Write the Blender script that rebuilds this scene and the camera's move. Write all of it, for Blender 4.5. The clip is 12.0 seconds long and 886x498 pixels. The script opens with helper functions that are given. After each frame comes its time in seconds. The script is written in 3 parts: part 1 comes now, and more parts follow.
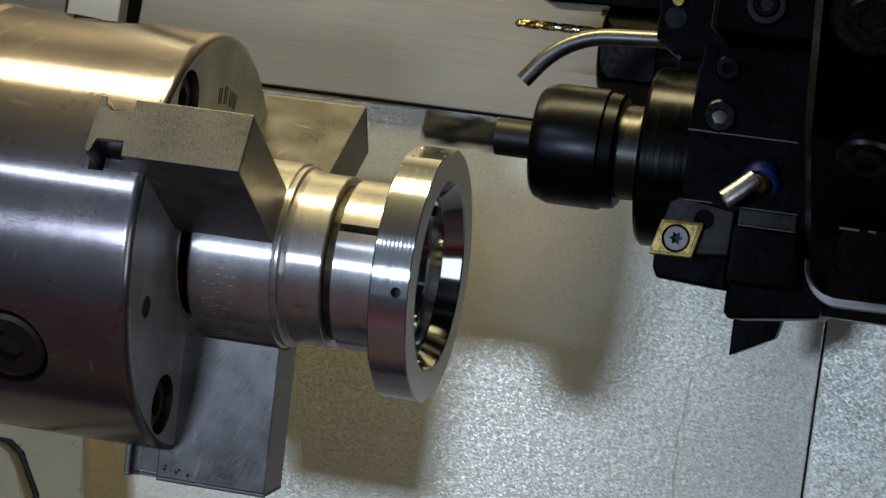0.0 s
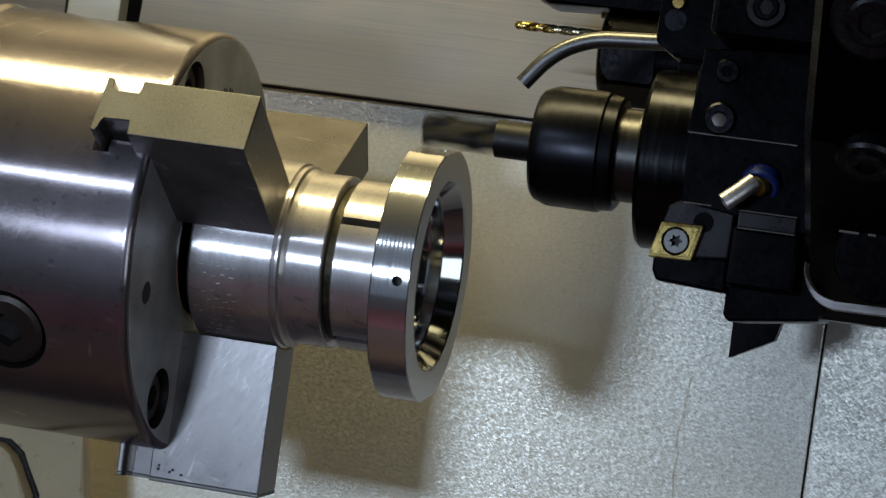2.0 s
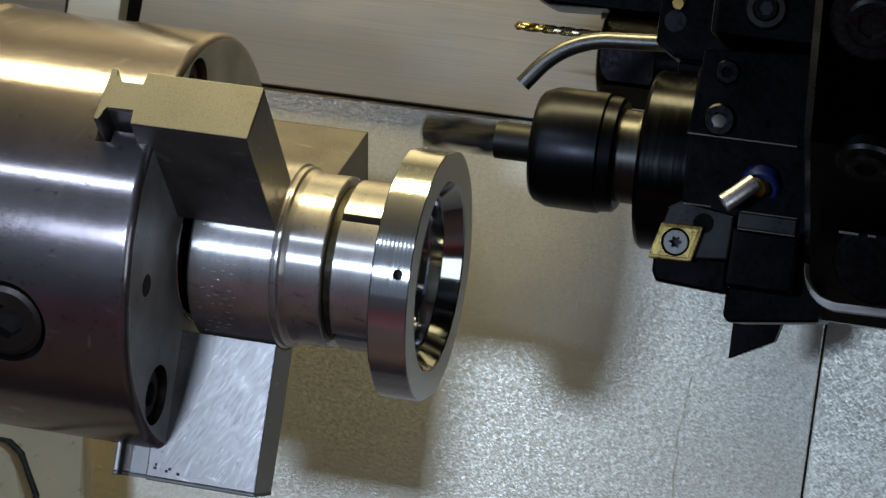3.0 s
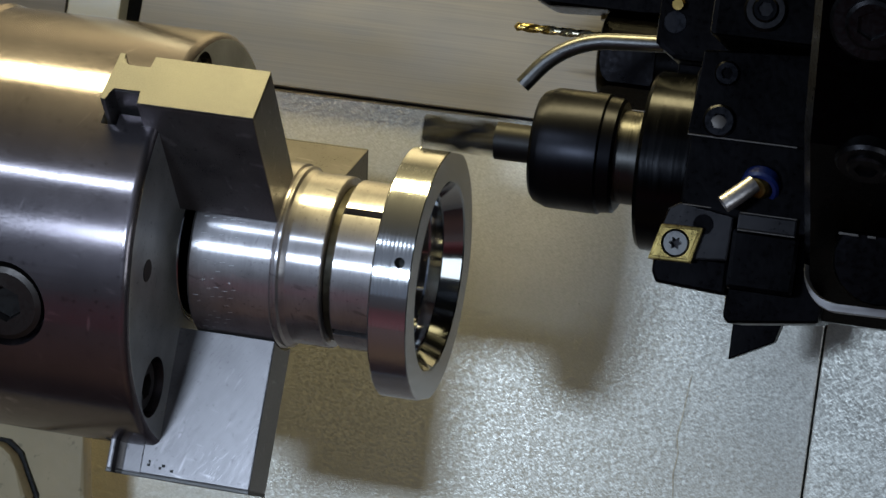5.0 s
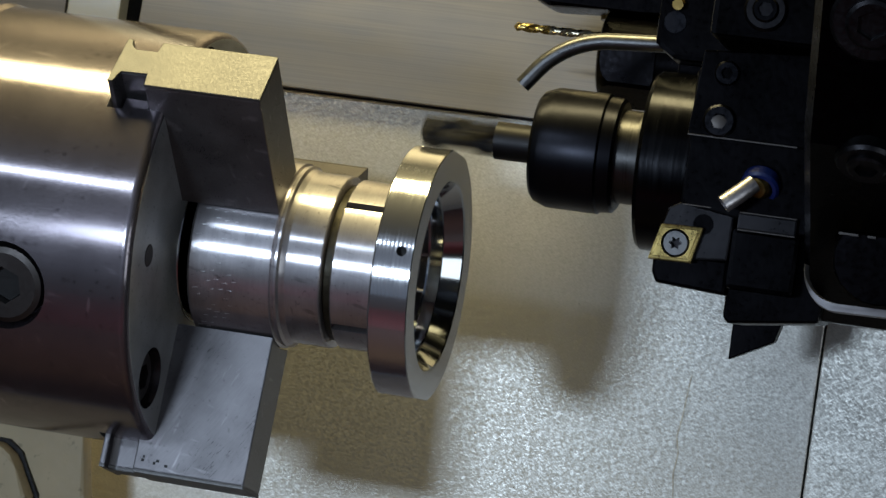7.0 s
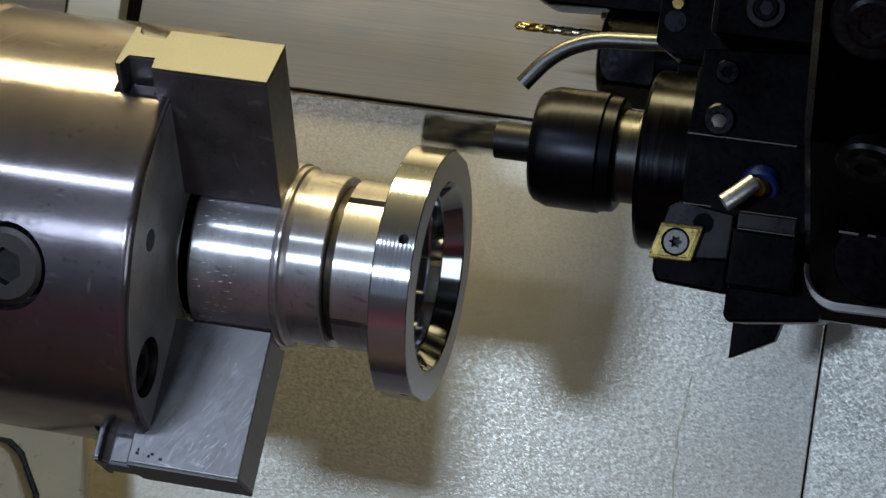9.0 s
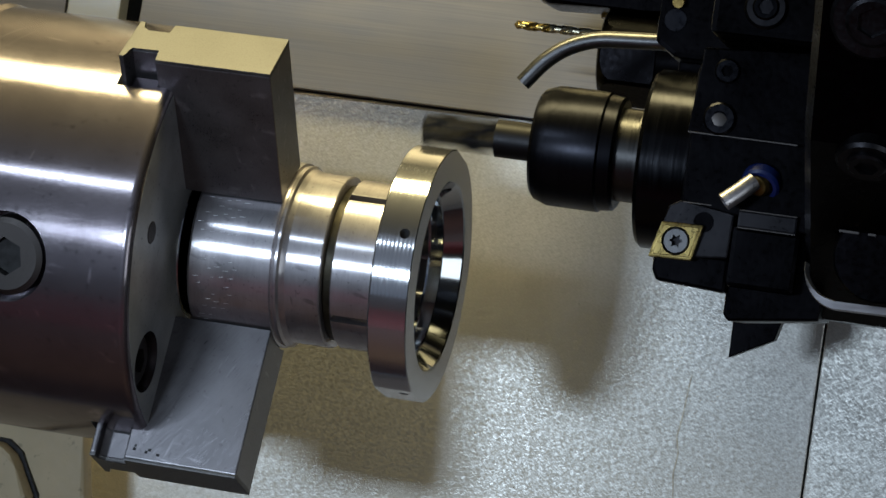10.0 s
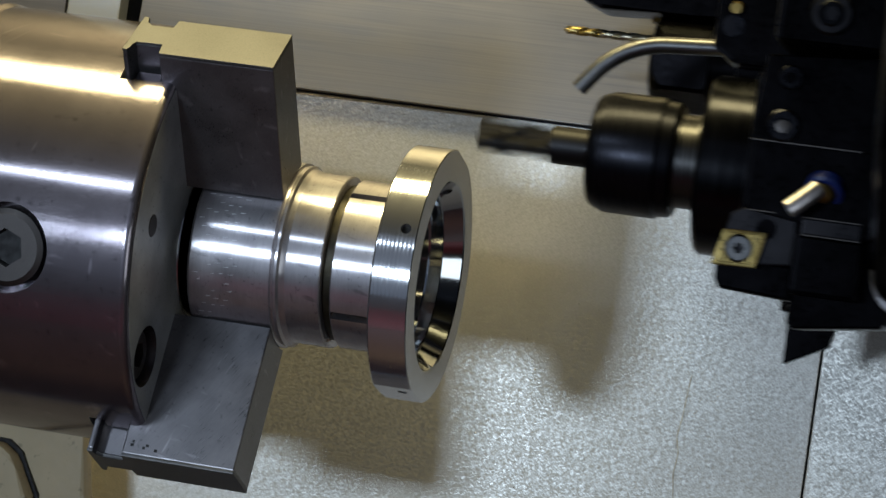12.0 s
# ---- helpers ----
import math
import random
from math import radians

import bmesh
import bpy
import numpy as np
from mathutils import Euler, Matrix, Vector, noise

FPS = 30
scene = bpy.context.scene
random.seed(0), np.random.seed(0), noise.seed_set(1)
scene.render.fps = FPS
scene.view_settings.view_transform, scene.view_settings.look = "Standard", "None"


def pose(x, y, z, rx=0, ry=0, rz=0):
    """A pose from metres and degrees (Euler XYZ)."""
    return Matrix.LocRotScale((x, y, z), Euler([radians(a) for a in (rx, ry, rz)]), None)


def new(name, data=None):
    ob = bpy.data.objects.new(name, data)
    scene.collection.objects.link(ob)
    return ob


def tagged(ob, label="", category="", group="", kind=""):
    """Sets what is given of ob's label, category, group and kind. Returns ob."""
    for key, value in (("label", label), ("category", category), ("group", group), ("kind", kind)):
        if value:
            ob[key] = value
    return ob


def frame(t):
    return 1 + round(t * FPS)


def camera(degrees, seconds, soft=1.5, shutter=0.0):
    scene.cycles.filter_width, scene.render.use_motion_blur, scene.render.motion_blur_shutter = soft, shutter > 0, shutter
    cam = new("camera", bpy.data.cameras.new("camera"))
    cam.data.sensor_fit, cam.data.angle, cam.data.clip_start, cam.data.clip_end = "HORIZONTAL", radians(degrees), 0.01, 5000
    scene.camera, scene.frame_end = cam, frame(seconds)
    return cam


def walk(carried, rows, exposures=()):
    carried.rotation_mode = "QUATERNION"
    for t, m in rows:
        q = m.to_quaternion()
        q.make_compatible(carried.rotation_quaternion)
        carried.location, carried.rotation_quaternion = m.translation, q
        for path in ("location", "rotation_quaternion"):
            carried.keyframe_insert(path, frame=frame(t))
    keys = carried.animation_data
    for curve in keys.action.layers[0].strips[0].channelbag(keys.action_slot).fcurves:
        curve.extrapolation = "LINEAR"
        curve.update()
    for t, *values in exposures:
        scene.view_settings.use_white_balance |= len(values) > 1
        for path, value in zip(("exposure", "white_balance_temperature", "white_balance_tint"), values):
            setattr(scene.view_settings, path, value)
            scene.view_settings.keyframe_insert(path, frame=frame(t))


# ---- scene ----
# Machine axes: x along the spindle, y up the slanted bed, z out of the bed towards the operator.
BED = pose(0, 0, 0, 45, 0, 0)

# ---------------------------------------------------------------- camera
cam = camera(19.74, 12.0, shutter=1.0)
EYE = Matrix(((0.96486, -0.13616, 0.22472, 0.0),
              (0.14220, 0.98978, -0.01084, 0.0),
              (-0.22094, 0.04241, 0.97436, 0.92),
              (0, 0, 0, 1)))
walk(cam, [(0.0, BED @ EYE), (12.0, BED @ EYE)])

# ---------------------------------------------------------------- light
world = bpy.data.worlds.new("world")
scene.world = world
world.use_nodes = True
world.node_tree.nodes["Background"].inputs[0].default_value = (0.50, 0.62, 0.86, 1)
world.node_tree.nodes["Background"].inputs[1].default_value = 0.16


def area(name, eye, target, sx, sy, watts, colour):
    data = bpy.data.lights.new(name, "AREA")
    data.shape, data.size, data.size_y = "RECTANGLE", sx, sy
    data.energy, data.color = watts, colour
    ob = new(name, data)
    back = (Vector(eye) - Vector(target)).normalized()
    side = (Vector((1, 0, 0)) - back * back.x).normalized()
    up = back.cross(side)
    ob.matrix_world = BED @ Matrix((side, up, back)).transposed().to_4x4()
    ob.location = BED @ Vector(eye)
    return ob


COOL, WARM = (0.65, 0.81, 1.0), (1.0, 0.86, 0.42)
area("work_lamp_warm", (-0.37, 0.62, 0.12), (-0.35, 0.0, 0.0), 0.52, 0.13, 6.3, WARM)
area("work_lamp_upper", (-0.56, 0.29, 0.70), (-0.30, 0.03, 0.0), 0.18, 0.025, 0.65, COOL)
area("work_lamp_key", (-0.465, -0.052, 0.92), (-0.25, 0.0, -0.05), 0.13, 0.085, 2.85, COOL)
area("daylight_at_door", (0.55, -0.20, 0.80), (-0.25, -0.02, 0.0), 0.45, 0.45, 1.3, (0.80, 0.92, 1.0))
scene.view_settings.exposure = 0.0


# ---------------------------------------------------------------- materials
def nodes_of(name):
    m = bpy.data.materials.new(name)
    m.use_nodes = True
    t = m.node_tree
    return m, t, t.nodes["Principled BSDF"]


def link(t, a, b):
    t.links.new(a, b)


def noise_node(t, coord, scale, stretch=(1, 1, 1), detail=4, turn=(0, 0, 0)):
    mp = t.nodes.new("ShaderNodeMapping")
    mp.inputs["Scale"].default_value = stretch
    if any(turn):
        first = t.nodes.new("ShaderNodeMapping")
        first.inputs["Rotation"].default_value = turn
        link(t, coord, first.inputs[0])
        coord = first.outputs[0]
    n = t.nodes.new("ShaderNodeTexNoise")
    n.inputs["Scale"].default_value, n.inputs["Detail"].default_value = scale, detail
    link(t, coord, mp.inputs[0])
    link(t, mp.outputs[0], n.inputs["Vector"])
    return n.outputs[0]


def remap(t, value, lo, hi, a=0.3, b=0.7):
    r = t.nodes.new("ShaderNodeMapRange")
    for i, v in enumerate((a, b, lo, hi)):
        r.inputs[1 + i].default_value = v
    link(t, value, r.inputs[0])
    return r.outputs[0]


def ramp(t, value, stops):
    r = t.nodes.new("ShaderNodeValToRGB")
    e = r.color_ramp.elements
    while len(e) < len(stops):
        e.new(0.5)
    for k, (p, c) in zip(e, stops):
        k.position, k.color = p, (*c, 1)
    link(t, value, r.inputs[0])
    return r.outputs[0]


def surface(name, colour, rough, metallic=1.0, grain=500, stretch=(1, 1, 1), relief=0.1, vary=0.25, spots=0.0,
            rough_vary=0.25, coarse=30, turn=(0, 0, 0), depth=0.0003, lines=0.0, line_scale=300.0, fleck=0.0, turned=0.0, scratch=0.0, haze=0.0):
    """Grained metal or paint: grain in two scales, spots of dirt, and turned lines round the spindle axis."""
    m, t, p = nodes_of(name)
    tc = t.nodes.new("ShaderNodeTexCoord").outputs["Object"]
    fine = noise_node(t, tc, grain, stretch, 5, turn)
    big = noise_node(t, tc, coarse, (1, 1, 1), 4)
    lo, hi = [c * (1 - vary) for c in colour], [min(1, c * (1 + vary)) for c in colour]
    c = ramp(t, big, [(0.3, lo), (0.7, hi)])
    if spots:
        dirt = noise_node(t, tc, coarse * 9, (1, 1, 1), 6)
        k = remap(t, dirt, 0, spots, 0.62, 0.72)
        mx = t.nodes.new("ShaderNodeMix")
        mx.data_type = "RGBA"
        link(t, k, mx.inputs[0]), link(t, c, mx.inputs[6])
        mx.inputs[7].default_value = (*[v * 0.25 for v in colour], 1)
        c = mx.outputs[2]
    if fleck:
        hsv = t.nodes.new("ShaderNodeHueSaturation")
        link(t, remap(t, fine, 1 - fleck, 1 + fleck), hsv.inputs["Value"])
        link(t, c, hsv.inputs["Color"])
        c = hsv.outputs[0]
    if scratch:
        # sparse short scratches in two directions
        one = noise_node(t, tc, 420, (1, 0.07, 0.25), 2, (0.5, 0.2, 0.5))
        two = noise_node(t, tc, 420, (0.08, 1, 0.3), 2, (0.2, 0.4, 0.2))
        most = t.nodes.new("ShaderNodeMath")
        most.operation = "MAXIMUM"
        link(t, one, most.inputs[0]), link(t, two, most.inputs[1])
        worn = t.nodes.new("ShaderNodeHueSaturation")
        link(t, remap(t, most.outputs[0], 1, 1 + scratch, 0.67, 0.76), worn.inputs["Value"])
        link(t, c, worn.inputs["Color"])
        c = worn.outputs[0]
    link(t, c, p.inputs["Base Color"])
    mixed = t.nodes.new("ShaderNodeMath")
    mixed.operation = "ADD"
    link(t, remap(t, fine, -rough_vary * rough, rough_vary * rough), mixed.inputs[0])
    link(t, remap(t, big, rough * 0.9, rough * 1.15), mixed.inputs[1])
    link(t, mixed.outputs[0], p.inputs["Roughness"])
    p.inputs["Metallic"].default_value = metallic
    if turned:
        # turning marks run round the spindle axis and draw highlights out along it
        tan = t.nodes.new("ShaderNodeTangent")
        tan.direction_type, tan.axis = "RADIAL", "X"
        p.inputs["Anisotropic"].default_value, p.inputs["Anisotropic Rotation"].default_value = turned, 0.25
        link(t, tan.outputs[0], p.inputs["Tangent"])
    b = t.nodes.new("ShaderNodeBump")
    b.inputs["Strength"].default_value, b.inputs["Distance"].default_value = relief, depth
    link(t, fine, b.inputs["Height"])
    if lines:
        w = t.nodes.new("ShaderNodeTexWave")
        w.bands_direction = "X"
        w.inputs["Scale"].default_value, w.inputs["Distortion"].default_value = line_scale, 0.0
        link(t, tc, w.inputs["Vector"])
        b2 = t.nodes.new("ShaderNodeBump")
        b2.inputs["Strength"].default_value, b2.inputs["Distance"].default_value = lines, 0.0003
        link(t, w.outputs[1], b2.inputs["Height"]), link(t, b.outputs[0], b2.inputs["Normal"])
        b = b2
    link(t, b.outputs[0], p.inputs["Normal"])
    if haze:
        # fine wear scatters a share of the light widely
        dull, both = t.nodes.new("ShaderNodeBsdfAnisotropic"), t.nodes.new("ShaderNodeMixShader")
        dull.inputs["Roughness"].default_value = 0.52
        link(t, c, dull.inputs["Color"]), link(t, b.outputs[0], dull.inputs["Normal"])
        both.inputs[0].default_value = haze
        link(t, p.outputs[0], both.inputs[1]), link(t, dull.outputs[0], both.inputs[2])
        link(t, both.outputs[0], t.nodes["Material Output"].inputs[0])
    return m


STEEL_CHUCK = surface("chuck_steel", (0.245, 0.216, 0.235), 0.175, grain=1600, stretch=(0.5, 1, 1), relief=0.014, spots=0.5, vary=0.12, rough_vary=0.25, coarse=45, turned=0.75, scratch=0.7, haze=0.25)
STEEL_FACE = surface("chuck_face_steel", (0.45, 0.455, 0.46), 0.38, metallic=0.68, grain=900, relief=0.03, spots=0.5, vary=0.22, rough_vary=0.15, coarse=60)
STEEL_DULL = surface("dull_steel", (0.085, 0.076, 0.072), 0.46, grain=900, relief=0.02, spots=0.12, vary=0.12, rough_vary=0.1)
STEEL_JAW = surface("jaw_steel", (0.170, 0.160, 0.166), 0.35, metallic=0.9, grain=3400, stretch=(1, 0.05, 0.3), turn=(0, 0, 0.55), relief=0.012, spots=0.4, vary=0.20, rough_vary=0.22, coarse=60, fleck=0.10, scratch=0.5)
STEEL_SAWN = surface("jaw_end_steel", (0.138, 0.134, 0.132), 0.51, grain=1700, relief=0.09, depth=0.0003, vary=0.18, fleck=0.28, rough_vary=0.32)
STEEL_SLEEVE = surface("sleeve_steel", (0.53, 0.50, 0.515), 0.21, grain=1300, stretch=(1, 0.12, 0.12), relief=0.010, spots=0.45, vary=0.16, rough_vary=0.18, coarse=70, turned=0.75, fleck=0.05, scratch=-0.35, haze=0.38)
STEEL_RING = surface("ring_steel", (0.66, 0.65, 0.67), 0.14, grain=1500, stretch=(1, 0.05, 0.05), relief=0.008, vary=0.04, turned=0.75, haze=0.09)
STEEL_BORE = surface("bore_steel", (0.60, 0.62, 0.65), 0.10, grain=1500, relief=0.006, vary=0.03, turned=0.5)
STEEL_BRIGHT = surface("bright_steel", (0.62, 0.61, 0.60), 0.18, grain=900, relief=0.05, vary=0.08)
STEEL_SATIN = surface("satin_steel", (0.55, 0.52, 0.53), 0.42, grain=900, relief=0.1, vary=0.1)
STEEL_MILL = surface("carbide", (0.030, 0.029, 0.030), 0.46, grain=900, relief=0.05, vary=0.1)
STEEL_TUBE = surface("tube_steel", (0.135, 0.132, 0.132), 0.34, grain=900, relief=0.05, vary=0.12)
STEEL_NOSE = surface("nose_steel", (0.055, 0.053, 0.052), 0.30, grain=900, stretch=(1, .05, .05), relief=0.06, vary=0.15)
BLACK = surface("black_oxide", (0.0037, 0.0035, 0.0041), 0.33, metallic=1.0, grain=500, relief=0.12, vary=0.35, coarse=60)
BLACK_SATIN = surface("black_nut", (0.012, 0.012, 0.015), 0.30, metallic=0.95, grain=500, relief=0.04, vary=0.25)
BLACK_TURNED = surface("black_turned", (0.014, 0.014, 0.016), 0.21, metallic=0.95, grain=900, stretch=(1, .05, .05), relief=0.12, vary=0.2)
GREY_OXIDE = surface("grey_oxide", (0.020, 0.019, 0.021), 0.36, metallic=0.95, grain=700, relief=0.06, vary=0.25, coarse=70, scratch=0.5)
SOCKET = surface("socket_dark", (0.012, 0.011, 0.011), 0.6, metallic=0.2, vary=0.3)
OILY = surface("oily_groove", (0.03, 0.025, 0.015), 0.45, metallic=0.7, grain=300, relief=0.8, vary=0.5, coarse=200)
GOLD = surface("gold_coating", (0.36, 0.265, 0.095), 0.30, grain=600, relief=0.15, vary=0.3, spots=0.6, coarse=120)
FLUTES = surface("drill_bit", (0.46, 0.41, 0.29), 0.28, vary=0.3, coarse=200)
BRASS = surface("brass", (0.22, 0.15, 0.05), 0.45, vary=0.2)
BLUE = surface("blue_seal", (0.005, 0.014, 0.09), 0.4, metallic=0, vary=0.2)


def galvanised(name, colour, rough):
    """Worn zinc sheet: short crossed strokes that glitter, over fine spangle and broad clouding."""
    m, t, p = nodes_of(name)
    tc = t.nodes.new("ShaderNodeTexCoord").outputs["Object"]
    hatch = noise_node(t, tc, 2300, (1, 0.45, 1), 3, (0, 0, 0.35))
    glint = noise_node(t, tc, 2100, (1, 0.22, 1), 3, (0, 0, -0.95))
    cross = noise_node(t, tc, 1900, (0.24, 1, 1), 3, (0, 0, -0.45))
    patch = noise_node(t, tc, 320, (1, 0.7, 1), 3)
    cloud = noise_node(t, tc, 12, (1, 1, 1), 5)
    c = ramp(t, cloud, [(0.3, [v * 0.88 for v in colour]), (0.7, [v * 1.08 for v in colour])])
    total = None
    for value in (remap(t, hatch, 0.0, 0.30, 0.3, 0.7), remap(t, glint, 0.0, 0.55, 0.42, 0.70), remap(t, cross, 0.0, 0.40, 0.44, 0.70),
                  remap(t, patch, 0.0, 0.16, 0.3, 0.7)):
        if total is None:
            total = value
            continue
        plus = t.nodes.new("ShaderNodeMath")
        plus.operation = "ADD"
        link(t, total, plus.inputs[0]), link(t, value, plus.inputs[1])
        total = plus.outputs[0]
    hsv = t.nodes.new("ShaderNodeHueSaturation")
    link(t, remap(t, total, 0.92, 1.08, 0.2, 0.9), hsv.inputs["Value"])
    link(t, c, hsv.inputs["Color"])
    link(t, hsv.outputs[0], p.inputs["Base Color"])
    link(t, remap(t, total, rough * 1.24, rough * 0.60, 0.15, 0.90), p.inputs["Roughness"])
    p.inputs["Metallic"].default_value = 0.87
    bump = t.nodes.new("ShaderNodeBump")
    bump.inputs["Strength"].default_value, bump.inputs["Distance"].default_value = 0.12, 0.0002
    link(t, total, bump.inputs["Height"])
    link(t, bump.outputs[0], p.inputs["Normal"])
    return m


PANEL = galvanised("panel_galvanised", (0.525, 0.51, 0.472), 0.53)
PANEL_BRUSHED = surface("panel_brushed", (0.225, 0.208, 0.198), 0.46, metallic=0.85, grain=900, stretch=(0.02, 2.0, 1), relief=0.08, depth=0.0002, vary=0.10,
                        rough_vary=0.15, coarse=14, fleck=0.12)
STAIN = surface("coolant_stain", (0.42, 0.38, 0.31), 0.5, metallic=0.7, vary=0.3)
STEEL_RIM = surface("station_rim_steel", (0.36, 0.35, 0.36), 0.42, grain=900, stretch=(0.1, 1, 1), relief=0.08, vary=0.4, scratch=0.6)
CREAM = surface("cream_paint", (0.54, 0.43, 0.26), 0.5, metallic=0, grain=300, relief=0.3, vary=0.12, spots=0.5)
WHITE = surface("pale_steel", (0.42, 0.43, 0.45), 0.4, metallic=0.6, vary=0.08)
# maroon and red below are picked for the tint they reflect into the steel
MAROON = surface("reflector_maroon", (0.085, 0.042, 0.047), 0.55, metallic=0, vary=0.2, coarse=5)
DARK = surface("enclosure_dark", (0.025, 0.026, 0.03), 0.55, metallic=0, vary=0.2, coarse=5)
RED = surface("reflector_red", (0.15, 0.022, 0.032), 0.5, metallic=0, vary=0.2, coarse=5)


# ---------------------------------------------------------------- building helpers
def thing(name, at, label, category, group="", kind=""):
    """An Empty at a place in machine axes; its parts are given in machine axes too."""
    ob = new(name)
    ob.empty_display_size = 0.01
    ob.matrix_world = BED @ Matrix.Translation(at)
    ob["at"] = at
    return tagged(ob, label, category, group, kind)


def origin(ob):
    o = Vector((0, 0, 0))
    while ob:
        if "at" in ob:
            o += Vector(ob["at"])
        ob = ob.parent
    return o


def mesh_of(name, bm, material, smooth=24):
    bmesh.ops.recalc_face_normals(bm, faces=bm.faces)
    for f in bm.faces:
        f.smooth = True
    for e in bm.edges:
        if len(e.link_faces) != 2:
            e.smooth = False
            continue
        lo, hi = sorted(f.calc_area() for f in e.link_faces)
        turn = e.calc_face_angle(4)
        e.smooth = turn < radians(smooth) and (hi < 5 * lo or turn < radians(3))
    me = bpy.data.meshes.new(name)
    bm.to_mesh(me)
    bm.free()
    me.materials.append(material)
    return me


def part(name, bm, material, parent, label="", at=None):
    """One mesh under a thing or a part; at: its own pivot in machine axes."""
    here = origin(parent)
    pivot = Vector(at) if at else here
    bmesh.ops.translate(bm, verts=bm.verts, vec=-pivot)
    ob = new(name, mesh_of(name, bm, material))
    ob.parent = parent
    ob.location = pivot - here
    if at:
        ob["at"] = tuple(pivot - here)
    return tagged(ob, label)


def slab(name, bm, material, label, kind="structure", category=""):
    ob = new(name, mesh_of(name, bm, material))
    ob.matrix_world = BED
    return tagged(ob, label, category, kind=kind)


def box(x0, x1, y0, y1, z0, z1, bevel=0.0004, turn=None):
    bm = bmesh.new()
    bmesh.ops.create_cube(bm, size=1)
    c = Vector(((x0 + x1) / 2, (y0 + y1) / 2, (z0 + z1) / 2))
    bmesh.ops.scale(bm, verts=bm.verts, vec=(x1 - x0, y1 - y0, z1 - z0))
    if bevel:
        bmesh.ops.bevel(bm, geom=bm.edges[:], offset=bevel, segments=2, affect="EDGES", profile=0.6)
    if turn:
        bmesh.ops.transform(bm, matrix=turn.to_4x4(), verts=bm.verts)
    bmesh.ops.translate(bm, verts=bm.verts, vec=c)
    return bm


def lathe(profile, centre=(0, 0), seg=128):
    """Turned body round an axis along x through (y, z); profile: (x, r), closed at the ends where r is 0."""
    bm = bmesh.new()
    rings = []
    for x, r in profile:
        if r <= 0:
            rings.append([bm.verts.new((x, centre[0], centre[1]))])
        else:
            rings.append([bm.verts.new((x, centre[0] + r * math.sin(2 * math.pi * i / seg), centre[1] + r * math.cos(2 * math.pi * i / seg)))
                          for i in range(seg)])
    for a, b in zip(rings, rings[1:]):
        for i in range(seg):
            j = (i + 1) % seg
            if len(a) == 1 and len(b) == 1:
                continue
            if len(a) == 1:
                bm.faces.new((a[0], b[i], b[j]))
            elif len(b) == 1:
                bm.faces.new((a[i], a[j], b[0]))
            else:
                bm.faces.new((a[i], a[j], b[j], b[i]))
    return bm


def prism(points, z0, z1, bevel=0.0004):
    """A plate: an outline in x, y between two heights z."""
    bm = bmesh.new()
    lo = [bm.verts.new((x, y, z0)) for x, y in points]
    hi = [bm.verts.new((x, y, z1)) for x, y in points]
    bm.faces.new(lo[::-1])
    bm.faces.new(hi)
    n = len(points)
    for i in range(n):
        bm.faces.new((lo[i], lo[(i + 1) % n], hi[(i + 1) % n], hi[i]))
    if bevel:
        bmesh.ops.bevel(bm, geom=bm.edges[:], offset=bevel, segments=2, affect="EDGES", profile=0.6)
    return bm


def rod(a, b, profile, seg=40):
    """A turned body along the line from a to b; profile: (share of the length, radius)."""
    a, b = Vector(a), Vector(b)
    n = (b - a).length
    bm = lathe([(s * n, r) for s, r in profile], seg=seg)
    q = Vector((1, 0, 0)).rotation_difference((b - a).normalized())
    bmesh.ops.transform(bm, matrix=Matrix.Translation(a) @ q.to_matrix().to_4x4(), verts=bm.verts)
    return bm


def pipe(points, r, seg=24, bore=0.0):
    """A bent tube along points, with open bore at its first end."""
    bm = bmesh.new()
    pts = [Vector(p) for p in points]
    rings = []
    for i, p in enumerate(pts):
        d = (pts[min(i + 1, len(pts) - 1)] - pts[max(i - 1, 0)]).normalized()
        s = d.cross(Vector((0, 0, 1))).normalized()
        u = s.cross(d)
        rings.append([(p, s, u, r)])
    if bore:
        p, s, u, _ = rings[0][0]
        rings.insert(0, [(p, s, u, bore)])
        d = (pts[1] - pts[0]).normalized()
        rings.insert(0, [(p + d * 0.004, s, u, bore)])
    loops = []
    for ((p, s, u, rr),) in rings:
        loops.append([bm.verts.new(p + rr * (math.cos(2 * math.pi * k / seg) * s + math.sin(2 * math.pi * k / seg) * u)) for k in range(seg)])
    for a, b in zip(loops, loops[1:]):
        for k in range(seg):
            bm.faces.new((a[k], a[(k + 1) % seg], b[(k + 1) % seg], b[k]))
    bm.faces.new(loops[0])
    bm.faces.new(loops[-1])
    return bm


def cut(bm, *tools):
    """bm less the tools."""
    obs = []
    for b in (bm, *tools):
        bmesh.ops.recalc_face_normals(b, faces=b.faces)
        me = bpy.data.meshes.new("tmp")
        b.to_mesh(me)
        b.free()
        obs.append(new("tmp", me))
    for o in obs[1:]:
        mod = obs[0].modifiers.new("cut", "BOOLEAN")
        mod.operation, mod.solver, mod.object = "DIFFERENCE", "EXACT", o
    me = bpy.data.meshes.new_from_object(obs[0].evaluated_get(bpy.context.evaluated_depsgraph_get()))
    out = bmesh.new()
    out.from_mesh(me)
    for o in obs:
        old = o.data
        bpy.data.objects.remove(o)
        bpy.data.meshes.remove(old)
    bpy.data.meshes.remove(me)
    bmesh.ops.remove_doubles(out, verts=out.verts, dist=1e-6)
    return out


